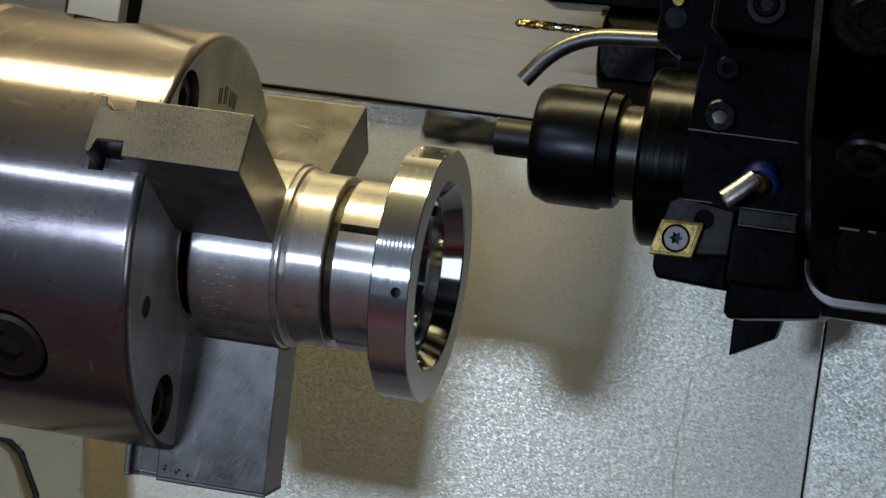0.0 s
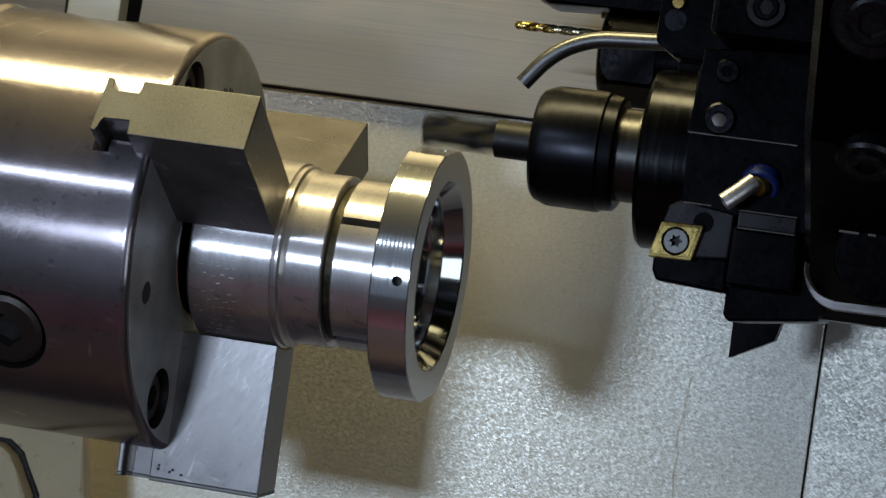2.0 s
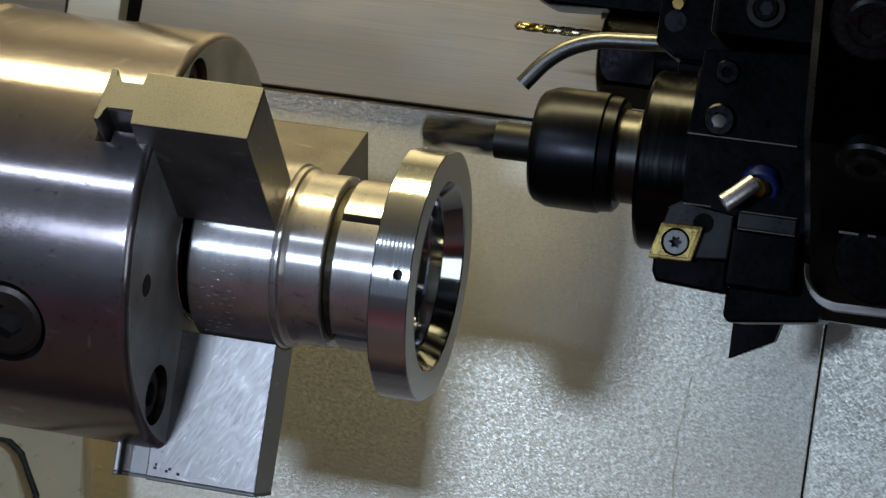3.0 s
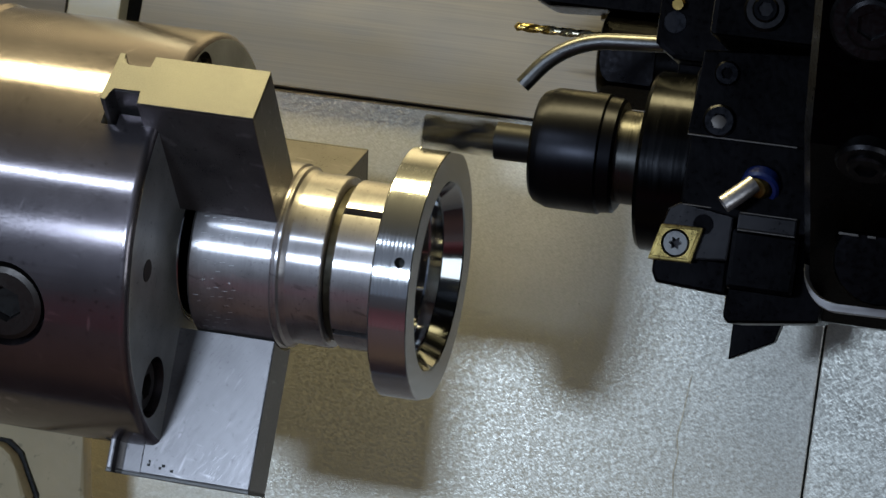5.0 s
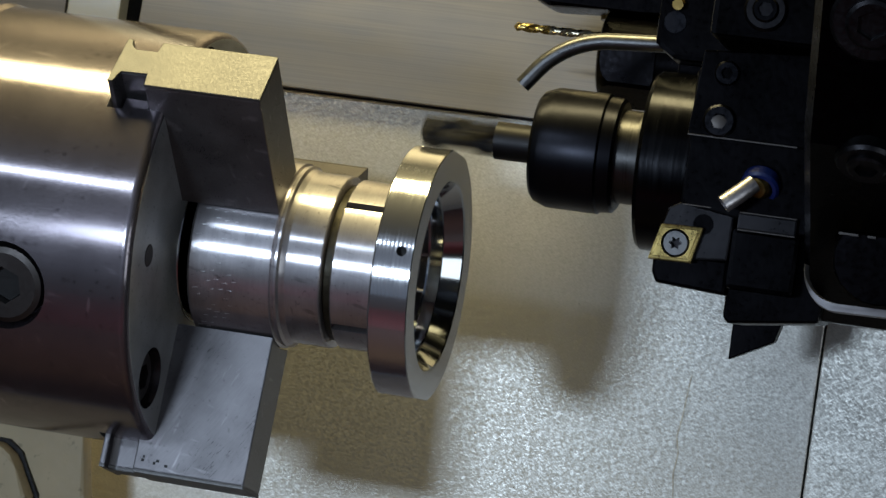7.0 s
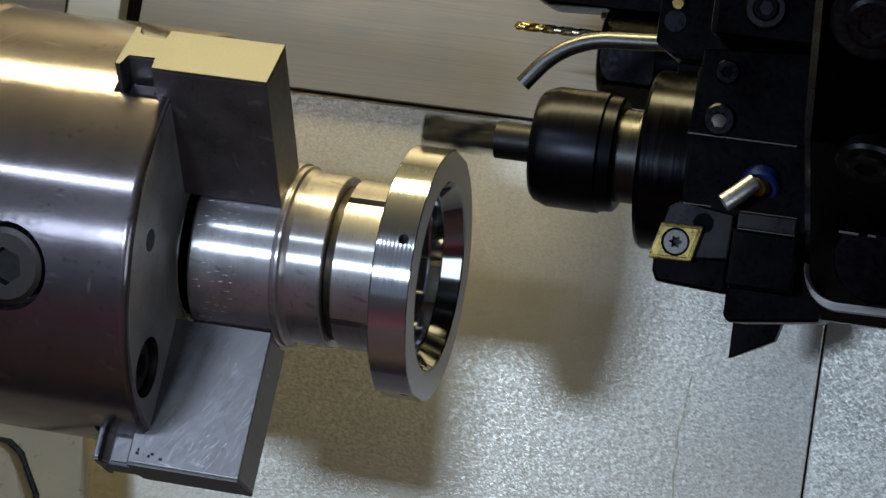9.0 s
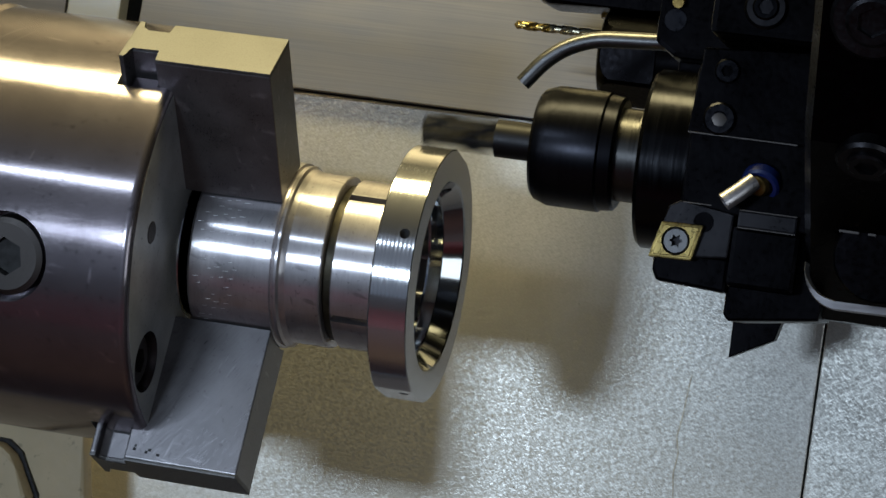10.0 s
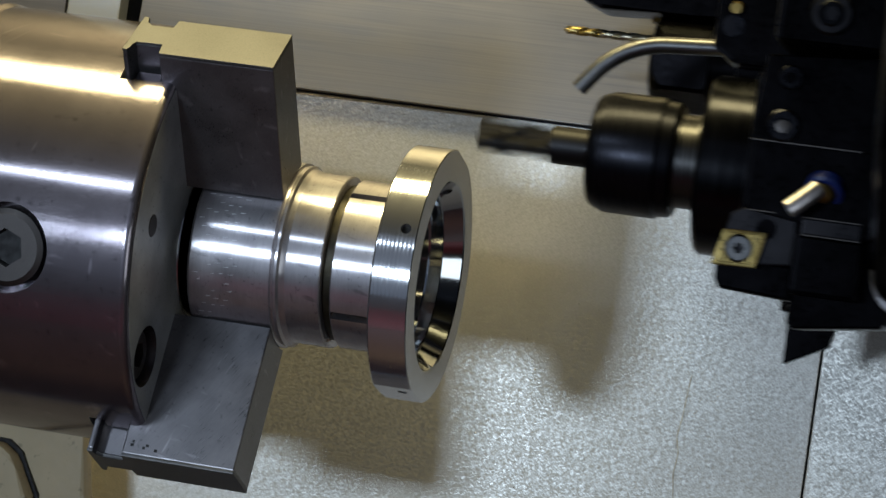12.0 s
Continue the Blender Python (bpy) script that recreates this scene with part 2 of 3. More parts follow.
def spun(bm, degrees):
    """Turned round the spindle axis; 0 faces the operator, positive goes up the bed."""
    bmesh.ops.rotate(bm, cent=(0, 0, 0), matrix=Matrix.Rotation(radians(-degrees), 3, "X"), verts=bm.verts)
    return bm


def on_rim(degrees, r, x):
    a = radians(degrees)
    return Vector((x, r * math.sin(a), r * math.cos(a)))


def merge(*bms):
    out = bmesh.new()
    for b in bms:
        me = bpy.data.meshes.new("tmp")
        b.to_mesh(me)
        b.free()
        out.from_mesh(me)
        bpy.data.meshes.remove(me)
    return out


def socket_screw(name, parent, a, b, r, material, socket=0.55, label=""):
    """A cap screw whose head ends at a, seen from b's far side; the axis runs from a to b."""
    a, b = Vector(a), Vector(b)
    n = (b - a).length
    body = rod(a, b, [(0, 0), (0, r * 0.86), (0.06, r), (1, r), (1, 0)])
    hole = lathe([(-0.002, 0), (-0.002, r * socket), (n * 0.6, r * socket), (n * 0.6, 0)], seg=6)
    q = Vector((1, 0, 0)).rotation_difference((b - a).normalized())
    bmesh.ops.transform(hole, matrix=Matrix.Translation(a) @ q.to_matrix().to_4x4(), verts=hole.verts)
    return part(name, cut(body, hole), material, parent, label)


# ---------------------------------------------------------------- machine enclosure
def panels():
    slab("way_cover_1", box(-0.80, -0.0805, -0.60, 0.0850, -0.158, -0.150, 0.0006), PANEL, "galvanised sheet-metal way cover below the spindle")
    # the second sheet rises a little away from the joint
    right = box(-0.0797, 0.70, -0.60, 0.0850, -0.158, -0.1495, 0.0006)
    bmesh.ops.rotate(right, cent=(-0.0797, 0, -0.1495), matrix=Matrix.Rotation(radians(-3.5), 3, "Y"), verts=right.verts)
    slab("way_cover_2", right, PANEL, "galvanised sheet-metal way cover below the turret")
    # the back panel leans away above the seam
    back = box(-0.3980, 0.70, 0.0723, 0.80, -0.1485, -0.1440, 0.0006)
    bmesh.ops.rotate(back, cent=(0, 0.0723, -0.144), matrix=Matrix.Rotation(radians(-6), 3, "X"), verts=back.verts)
    slab("back_panel", back, PANEL_BRUSHED, "brushed steel back panel above the way cover")
    slab("back_panel_2", box(-0.4289, -0.4043, 0.0723, 0.80, -0.1485, -0.1380, 0.0008), WHITE, "pale steel strip beside the back panel")
    slab("back_panel_3", box(-0.80, -0.4313, 0.0723, 0.80, -0.1485, -0.1420, 0.0008), PANEL_BRUSHED, "brushed steel panel behind the chuck")
    slab("panel_backing_2", box(-0.82, 0.72, 0.0860, 0.86, -0.44, -0.40, 0), DARK, "dark machine wall behind the sheet panels")
    slab("panel_backing", box(-0.82, 0.72, -0.62, 0.0860, -0.20, -0.160, 0), DARK, "dark machine wall behind the sheet panels")
    # black strip painting the shade of the gap below the panel edge
    slab("gap_strip", box(-0.80, 0.70, 0.0712, 0.0722, -0.1500, -0.1462, 0.0002), BLACK, "dark strip for the shaded gap under the back panel")
    # dried coolant trickle and loose chips on the cover
    bm = bmesh.new()
    path = [(-0.1286, -0.026), (-0.1292, -0.034), (-0.1300, -0.044), (-0.1312, -0.0526), (-0.1296, -0.0593), (-0.1305, -0.0687), (-0.1290, -0.08)]
    row = [(bm.verts.new((x - 0.0043, y, -0.1498)), bm.verts.new((x - 0.0037, y, -0.1498))) for x, y in path]
    for (a, b), (c, d) in zip(row, row[1:]):
        bm.faces.new((a, b, d, c))
    slab("coolant_trickle", bm, STAIN, "thin dried brown coolant trickle on the way cover", "stuff", "stain")
    rnd = random.Random(7)
    bm = bmesh.new()
    for _ in range(70):
        x, y = rnd.uniform(-0.38, -0.03), rnd.uniform(-0.12, 0.066)
        k, a = rnd.uniform(0.0002, 0.0005), rnd.uniform(0, 6.3)
        q = [bm.verts.new((x + k * math.cos(a + i * 2.1) * rnd.uniform(.5, 1.3), y + k * math.sin(a + i * 2.1), -0.1496 + rnd.uniform(0, 0.0005))) for i in range(3)]
        q.append(bm.verts.new((x, y, -0.1491)))
        for i in range(3):
            bm.faces.new((q[i], q[(i + 1) % 3], q[3]))
    slab("metal_chips", bm, STEEL_BRIGHT, "tiny bright metal chips scattered on the way cover", "stuff", "chips")


def enclosure():
    slab("wall_left", box(-0.86, -0.82, -0.7, 0.9, -0.16, 1.5, 0), DARK, "dark painted wall of the machine enclosure")
    slab("wall_right", box(0.72, 0.76, -0.7, 0.9, -0.16, 1.5, 0), DARK, "dark painted wall of the machine enclosure")
    slab("wall_top", box(-0.82, 0.72, 0.86, 0.9, -0.40, 1.5, 0), DARK, "dark painted wall of the machine enclosure")
    # out of view: maroon wall and red strip added to colour chuck and ring reflections
    slab("wall_bottom", box(-0.82, 0.72, -0.7, -0.66, -0.16, 1.5, 0), MAROON, "unseen lower enclosure wall, maroon to tint reflections")
    slab("red_reflector", box(-0.82, 0.72, -0.66, -0.655, 0.50, 0.92, 0), RED, "unseen red strip added to be reflected in the steel")


panels()
enclosure()


def headstock():
    h = thing("headstock_casting", (-0.45, -0.14, -0.150), "cream painted headstock casting below the chuck", "casting")
    part("body", prism([(-0.60, -0.40), (-0.3735, -0.40), (-0.3740, -0.114), (-0.3788, -0.0885), (-0.3800, -0.060), (-0.60, -0.050)], -0.1110, -0.100, 0.002), CREAM, h)
    part("foot", prism([(-0.60, -0.40), (-0.4000, -0.40), (-0.4010, -0.114), (-0.4060, -0.0885), (-0.4100, -0.060), (-0.60, -0.050)], -0.1495, -0.1105, 0.002), CREAM, h)
    part("cover", prism([(-0.60, -0.40), (-0.392, -0.40), (-0.3955, -0.1165), (-0.4025, -0.1045), (-0.4050, -0.1000), (-0.4110, -0.0960), (-0.60, -0.090)], -0.0985, -0.088, 0.002), CREAM, h)
    part("cover_gap", prism([(-0.60, -0.40), (-0.3905, -0.40), (-0.3940, -0.1160), (-0.4010, -0.1040), (-0.4035, -0.0990), (-0.4100, -0.0945), (-0.60, -0.0885)], -0.1005, -0.0980, 0.0004), SOCKET, h, "dark gap under the cover")


headstock()

# ---------------------------------------------------------------- chuck
FACE = -0.3042
JAWS = (23.2, -96.8, 143.2)


def jaw_block(r0, r1, bevel):
    """A soft jaw with its tee root, drawn across its width and raised from radius r0 to r1."""
    out = [(-0.2669, 0.0111), (-0.3100, 0.0111), (-0.3100, 0.0057), (-0.3185, 0.0056), (-0.3208, 0.0075), (-0.3210, 0.0109), (-0.3232, 0.0111),
           (-0.3236, -0.0108), (-0.3218, -0.0111), (-0.3209, -0.0085), (-0.3204, -0.0053), (-0.3100, -0.0050), (-0.3098, -0.0111), (-0.2669, -0.0111)]
    return prism(out, r0, r1, bevel)


def chuck():
    c = thing("lathe_chuck", (-0.389, 0, 0), "three-jaw steel power chuck with bored soft jaws", "chuck")
    e = 0.0032
    prof = [(-0.389, 0), (-0.389, 0.0792), (-0.3884, 0.0798)]
    prof += [(FACE - e + e * math.sin(radians(k * 7.5)), 0.0798 - e + e * math.cos(radians(k * 7.5))) for k in range(13)]
    prof += [(FACE, 0.0295), (FACE - 0.0005, 0.0290), (FACE - 0.03, 0.0290), (FACE - 0.03, 0)]
    tools = []
    for a in JAWS:
        tools.append(spun(box(-0.3254, -0.3195, -0.0122, 0.0122, 0.038, 0.12, 0), a))
        tools.append(spun(box(-0.3205, -0.3095, -0.0074, 0.0074, 0.038, 0.12, 0), a))
        tools.append(spun(box(-0.3103, -0.295, -0.0111, 0.0111, 0.038, 0.12, 0), a))
    for a in (50.1, -69.9, 170.1):
        p = on_rim(a, 0.0655, FACE)
        tools.append(rod(p + Vector((-0.014, 0, 0)), p + Vector((0.01, 0, 0)), [(0, 0), (0, 0.0113), (1, 0.0113), (1, 0)], 48))
    for a in (-36.7, 83.3, 203.3):
        tools.append(rod(on_rim(a, 0.0650, -0.3515), on_rim(a, 0.09, -0.3515), [(0, 0), (0, 0.0163), (1, 0.0163), (1, 0)], 64))
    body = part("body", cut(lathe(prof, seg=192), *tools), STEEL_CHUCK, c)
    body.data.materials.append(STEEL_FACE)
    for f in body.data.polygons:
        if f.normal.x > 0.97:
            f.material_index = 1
    part("bore_liner", lathe([(FACE - 0.0296, 0), (FACE - 0.0296, 0.0288), (FACE - 0.0012, 0.0288), (FACE - 0.0012, 0.0275), (FACE - 0.028, 0.0275), (FACE - 0.028, 0)], seg=96), BLACK, c, "dark lining of the bore")
    part("bore_lip", lathe([(FACE - 0.0011, 0.0291), (FACE + 0.0003, 0.0296), (FACE + 0.0003, 0.0301), (FACE - 0.0011, 0.0306), (FACE - 0.0011, 0.0291)], seg=128), STEEL_BRIGHT, c, "bright chamfer round the bore")
    part("back_plate", lathe([(-0.60, 0), (-0.60, 0.0808), (-0.3915, 0.0808), (-0.3893, 0.0790), (-0.3893, 0)], seg=128), STEEL_CHUCK, c)
    for a in (50.1, -69.9, 170.1):
        p = on_rim(a, 0.0655, FACE - 0.0025)
        socket_screw("face_screw", c, p, p + Vector((-0.011, 0, 0)), 0.0092, STEEL_DULL, 0.55, "socket cap screw in a counterbore")
    for a in (-36.7, 83.3, 203.3):
        socket_screw("radial_screw", c, on_rim(a, 0.0785, -0.3515), on_rim(a, 0.0640, -0.3515), 0.0140, STEEL_DULL, 0.5, "large flat socket screw in the rim")
        # dark filler stands in for the shade deep in the hex socket
        part("socket_shade", rod(on_rim(a, 0.0745, -0.3515), on_rim(a, 0.0690, -0.3515), [(0, 0), (0, 0.0068), (1, 0.0068), (1, 0)], 6), SOCKET, c, "dark filler for the shade inside a socket")
    for a in (-25.0,):
        p = on_rim(a, 0.061, FACE + 0.0002)
        part("face_plug", rod(p, p + Vector((-0.003, 0, 0)), [(0, 0), (0, 0.0038), (0.1, 0.0043), (1, 0.0043), (1, 0)], 32), STEEL_DULL, c, "dull steel plug")
    # maker's mark on the face, as plain bars
    for da, h in ((-10, .006), (-7.5, .006), (-3.5, .0068), (-1, .0068), (3, .006), (5.5, .006), (8, .006), (10.5, .006)):
        m = spun(box(FACE - 0.0003, FACE + 0.00012, -0.0006, 0.0006, 0.053, 0.053 + h, 0), 92 + da)
        part("mark_bar", m, STEEL_DULL, c)
    for a in JAWS:
        bore = lathe([(-0.34, 0), (-0.34, 0.0358), (-0.25, 0.0358), (-0.25, 0)], seg=96)
        jaw = part("jaw", spun(cut(jaw_block(0.026, 0.0898, 0.0005), bore), a), STEEL_JAW, c, "bored soft steel jaw")
        part("end_face", spun(jaw_block(0.0897, 0.0911, 0.0003), a), STEEL_SAWN, jaw, "bead-blasted outer end of the jaw")
        if a == JAWS[1]:
            # worn stamped figures near the outer end, as plain bars
            for x, d, w in ((-0.3068, 0.0862, 0.0006), (-0.3066, 0.0849, 0.0004), (-0.3022, 0.0868, 0.0005), (-0.3010, 0.0858, 0.0006), (-0.2975, 0.0872, 0.0006)):
                part("mark_bar", spun(box(x - w, x + w, 0.0108, 0.01118, d - 0.0005, d + 0.0005, 0), a), SOCKET, jaw)
    return c


# ---------------------------------------------------------------- split sleeve and ring
def split_sleeve():
    s = thing("split_sleeve", (-0.2955, 0, 0), "slotted steel clamping sleeve gripped in the chuck jaws", "sleeve")
    outer = [(-0.2988, 0.020), (-0.2988, 0.0340), (-0.2978, 0.0350), (-0.2672, 0.0350), (-0.2668, 0.0340), (-0.2662, 0.0338), (-0.2660, 0.0340), (-0.2657, 0.0343),
             (-0.2648, 0.0343), (-0.2640, 0.0333), (-0.2626, 0.0326), (-0.2620, 0.0324), (-0.2492, 0.0324), (-0.2487, 0.0319), (-0.2484, 0.0272), (-0.2454, 0.0272), (-0.2451, 0.0312),
             (-0.2446, 0.0317), (-0.2262, 0.0317)]
    inner = [(-0.2262, 0.0262), (-0.280, 0.0262), (-0.280, 0.020), (-0.2988, 0.020)]
    body = lathe(outer + inner, seg=128)
    slits = [spun(box(-0.2448, -0.2200, -0.0016, 0.0016, 0.024, 0.04, 0), 23.5 + 90 * k) for k in range(4)]
    part("body", cut(body, *slits), STEEL_SLEEVE, s)
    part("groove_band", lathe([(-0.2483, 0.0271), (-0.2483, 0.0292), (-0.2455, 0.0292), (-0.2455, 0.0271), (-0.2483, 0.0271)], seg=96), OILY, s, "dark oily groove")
    # short dents that jaw teeth have left in staggered rows
    rnd = random.Random(11)
    dents = bmesh.new()
    for row in range(26):
        for k in range(5):
            if rnd.random() < 0.42:
                continue
            x, a = -0.2955 + 0.0034 * k + 0.0017 * (row % 2) + rnd.uniform(-4e-4, 4e-4), radians(-78 + 5.4 * row + rnd.uniform(-1, 1))
            n, u = Vector((0, math.sin(a), math.cos(a))), Vector((0, math.cos(a), -math.sin(a)))
            long, wide = rnd.uniform(0.0006, 0.0011), rnd.uniform(0.00007, 0.00012)
            q = [dents.verts.new(Vector((x, 0, 0)) + n * 0.03502 + Vector((sx * long, 0, 0)) + u * (sy * wide + sx * 0.0001)) for sx, sy in ((-1, -1), (1, -1), (1, 1), (-1, 1))]
            top = [dents.verts.new(Vector((x, 0, 0)) + n * 0.03508 + Vector((sx * long * 0.7, 0, 0)) + u * wide * 0.4) for sx in (-1, 1)]
            for f in ((q[0], q[1], top[1], top[0]), (q[2], q[3], top[0], top[1]), (q[1], q[2], top[1]), (q[3], q[0], top[0])):
                dents.faces.new(f)
    part("tooth_marks", dents, STEEL_FACE, s, "short bright dents left by jaw teeth")
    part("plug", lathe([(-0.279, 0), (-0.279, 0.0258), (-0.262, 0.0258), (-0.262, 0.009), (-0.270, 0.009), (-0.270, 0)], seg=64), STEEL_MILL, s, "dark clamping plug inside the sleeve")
    return s


def steel_ring():
    g = thing("steel_ring", (-0.2261, 0, 0), "turned steel ring with flats and cross holes on the sleeve", "ring")
    # fine scallops left by the turning tool, nine across the rim
    ridges = [(-0.2255 + 0.0135 * k / 54, 0.04737 + 0.000014 * math.cos(2 * math.pi * k / 6)) for k in range(55)]
    prof = [(-0.2261, 0.0318), (-0.2261, 0.0469), (-0.2256, 0.04735), *ridges, (-0.2120, 0.04735), (-0.2117, 0.0470), (-0.2117, 0.0360), (-0.2122, 0.0354),
            (-0.2190, 0.0322), (-0.2190, 0.0305), (-0.2235, 0.0300), (-0.2235, 0.0264), (-0.2261, 0.0264), (-0.2261, 0.0318)]
    tools = [spun(box(-0.24, -0.20, -0.03, 0.03, 0.04605, 0.06, 0), a) for a in (75.3, -104.7)]
    tools += [rod(on_rim(a, 0.028, -0.2162), on_rim(a, 0.06, -0.2162), [(0, 0), (0, 0.0019), (1, 0.0019), (1, 0)], 32) for a in (-9.6, 80.4, -99.6)]
    body = part("body", cut(lathe(prof, seg=192), *tools), STEEL_RING, g)
    body.data.materials.append(STEEL_BORE)
    for f in body.data.polygons:
        if math.hypot(f.center.y, f.center.z) < 0.0362:
            f.material_index = 1
    rnd = random.Random(3)
    burr = bmesh.new()
    for _ in range(40):
        a, x, k = radians(75.3 + rnd.choice((rnd.uniform(-13, 13), rnd.uniform(-14, -12)))), rnd.uniform(-0.2255, -0.2120), rnd.uniform(0.0002, 0.0005)
        d = 0.04605 / math.cos(a - radians(75.3))
        c0 = Vector((x, d * math.sin(a), d * math.cos(a)))
        q = [burr.verts.new(c0 + Vector((rnd.uniform(-k, k), rnd.uniform(-k, k), rnd.uniform(-k, k)))) for _ in range(4)]
        for i3 in ((0, 1, 2), (0, 1, 3), (0, 2, 3), (1, 2, 3)):
            burr.faces.new([q[n] for n in i3])
    part("burr", burr, STEEL_BRIGHT, g, "bright crumbs of swarf on the milled flat")
    for a in (-9.6, 80.4, -99.6):
        part("set_screw", rod(on_rim(a, 0.0375, -0.2162), on_rim(a, 0.0440, -0.2162), [(0, 0), (0, 0.00195), (1, 0.00195), (1, 0)], 20), SOCKET, g, "dark set screw in a cross hole")
    return g


CHUCK, SLEEVE, RING = chuck(), split_sleeve(), steel_ring()

# ---------------------------------------------------------------- turret and its tools
AX = (0.0528, 0.0)


def turret():
    t = thing("tool_turret", (-0.074, 0.2, 0), "black twelve-station lathe tool turret", "turret")
    body = lathe([(-0.0735, 0), (-0.0735, 0.196), (-0.0705, 0.2035), (0.13, 0.2035), (0.13, 0)], (0.2, 0), seg=12)
    bmesh.ops.rotate(body, cent=(0, 0.2, 0), matrix=Matrix.Rotation(radians(15), 3, "X"), verts=body.verts)
    part("body", body, BLACK, t)
    for p, r, k in (((-0.0530, 0.0525, 0.1395), 0.0062, 30), ((-0.0553, 0.0921, 0.1650), 0.0080, 60)):
        n = Vector((0, -math.cos(radians(k)), math.sin(radians(k))))
        p = Vector(p)
        part("washer", rod(p + n * 0.0014, p - n * 0.01, [(0, 0), (0, r * 1.45), (0.1, r * 1.6), (1, r * 1.6), (1, 0)]), GREY_OXIDE, t)
        socket_screw("clamp_screw", t, p + n * 0.0030, p - n * 0.008, r, GREY_OXIDE, 0.6)
    # index marks on the facet
    for x0, x1, y in ((-0.0612, -0.0549, 0.0317), (-0.0520, -0.0495, 0.0317), (-0.0518, -0.0510, 0.0295)):
        z = 0.0985 + (y - 0.0294) * 1.732
        part("index_mark", box(x0, x1, y - 0.0004, y + 0.0004, z - 0.0008, z + 0.0012, 0.0001), STEEL_DULL, t, "pale engraved mark")
    # bright worn edge of the station
    arc = [radians(k * 9) for k in range(11)]
    rim = bmesh.new()
    loops = []
    for k in range(21):
        s = k / 20
        a = radians(min(s / 0.6, 1) * 84)
        x, y = -0.0590 - 0.0120 * math.cos(a), 0.0205 - 0.0141 * math.sin(a)
        if s > 0.6:
            x, y = x + (s - 0.6) * 0.085, y + (s - 0.6) * 0.0016
        wide = 0.0004 + 0.0024 * min(1, max(0, (s - 0.12) / 0.4)) * (1 - 0.25 * max(0, s - 0.6))
        out = Vector((-math.cos(a), -math.sin(a)))
        spots = ((0, 0.085), (0, 0.0982), (wide * 0.12, 0.0990), (wide, 0.0996), (wide + 0.0002, 0.085))
        loops.append([rim.verts.new((x - out.x * d, y - out.y * d, z)) for d, z in spots])
    for one, two in zip(loops, loops[1:]):
        for i in range(5):
            rim.faces.new((one[i], one[(i + 1) % 5], two[(i + 1) % 5], two[i]))
    rim.faces.new(loops[0]), rim.faces.new(loops[-1])
    part("station_rim", rim, STEEL_RIM, t, "bright worn metal edge")
    part("station_pocket", rod((-0.0475, 0.0245, 0.1000), (-0.0475, 0.0275, 0.0900), [(0, 0), (0, 0.0142), (0.1, 0.0150), (1, 0.0150), (1, 0)], 48), BLACK_SATIN, t)
    return t


def milling_head():
    h = thing("milling_head", (-0.1265, AX[0], 0), "black driven milling head with collet nut and end mill", "tool holder")
    part("flange", lathe([(-0.1405, 0), (-0.1405, 0.0316), (-0.1390, 0.0328), (-0.1225, 0.0328), (-0.1225, 0)], AX, 96), BLACK_TURNED, h)
    part("housing", box(-0.1230, -0.0735, 0.020, 0.086, -0.034, 0.034, 0.003), BLACK, h)
    spin = part("spindle", lathe([(-0.1515, 0), (-0.1515, 0.0172), (-0.1436, 0.0172), (-0.1434, 0.0188), (-0.1402, 0.0188), (-0.1402, 0)], AX, 64),
                STEEL_NOSE, h, "ground spindle nose", at=(-0.15, *AX))
    nut = lathe([(-0.1820, 0), (-0.1820, 0.0190), (-0.1808, 0.0204), (-0.1760, 0.0222), (-0.1570, 0.0222), (-0.1562, 0.0214), (-0.1518, 0.0210), (-0.1508, 0.0198), (-0.1508, 0)], AX, 96)
    notches = []
    for k in range(6):
        b = box(-0.20, -0.1700, -0.0025, 0.0025, 0.0212, 0.03, 0)
        bmesh.ops.rotate(b, cent=(0, 0, 0), matrix=Matrix.Rotation(radians(60 * k), 3, "X"), verts=b.verts)
        bmesh.ops.translate(b, verts=b.verts, vec=(0, *AX))
        notches.append(b)
    part("collet_nut", cut(nut, *notches), BLACK_SATIN, spin, "black collet nut")
    # end mill: shank and a four-fluted twisted cutting length
    mill = bmesh.new()
    seg, rows = 32, 24
    loops = []
    for i in range(rows + 1):
        x = -0.2256 + i * 0.028 / rows
        tw = i * radians(7)
        loop = []
        for k in range(seg):
            a = 2 * math.pi * k / seg
            r = 0.0069 - 0.0044 * (0.5 + 0.5 * math.sin(3 * a)) ** 0.6
            loop.append(mill.verts.new((x, AX[0] + r * math.sin(a + tw), r * math.cos(a + tw))))
        loops.append(loop)
    for a, b in zip(loops, loops[1:]):
        for k in range(seg):
            mill.faces.new((a[k], a[(k + 1) % seg], b[(k + 1) % seg], b[k]))
    mill.faces.new(loops[0]), mill.faces.new(loops[-1])
    shank = lathe([(-0.1977, 0), (-0.1977, 0.0070), (-0.180, 0.0070), (-0.180, 0)], AX, 48)
    part("end_mill", merge(mill, shank), STEEL_MILL, spin, "fluted carbide end mill")
    return h, spin


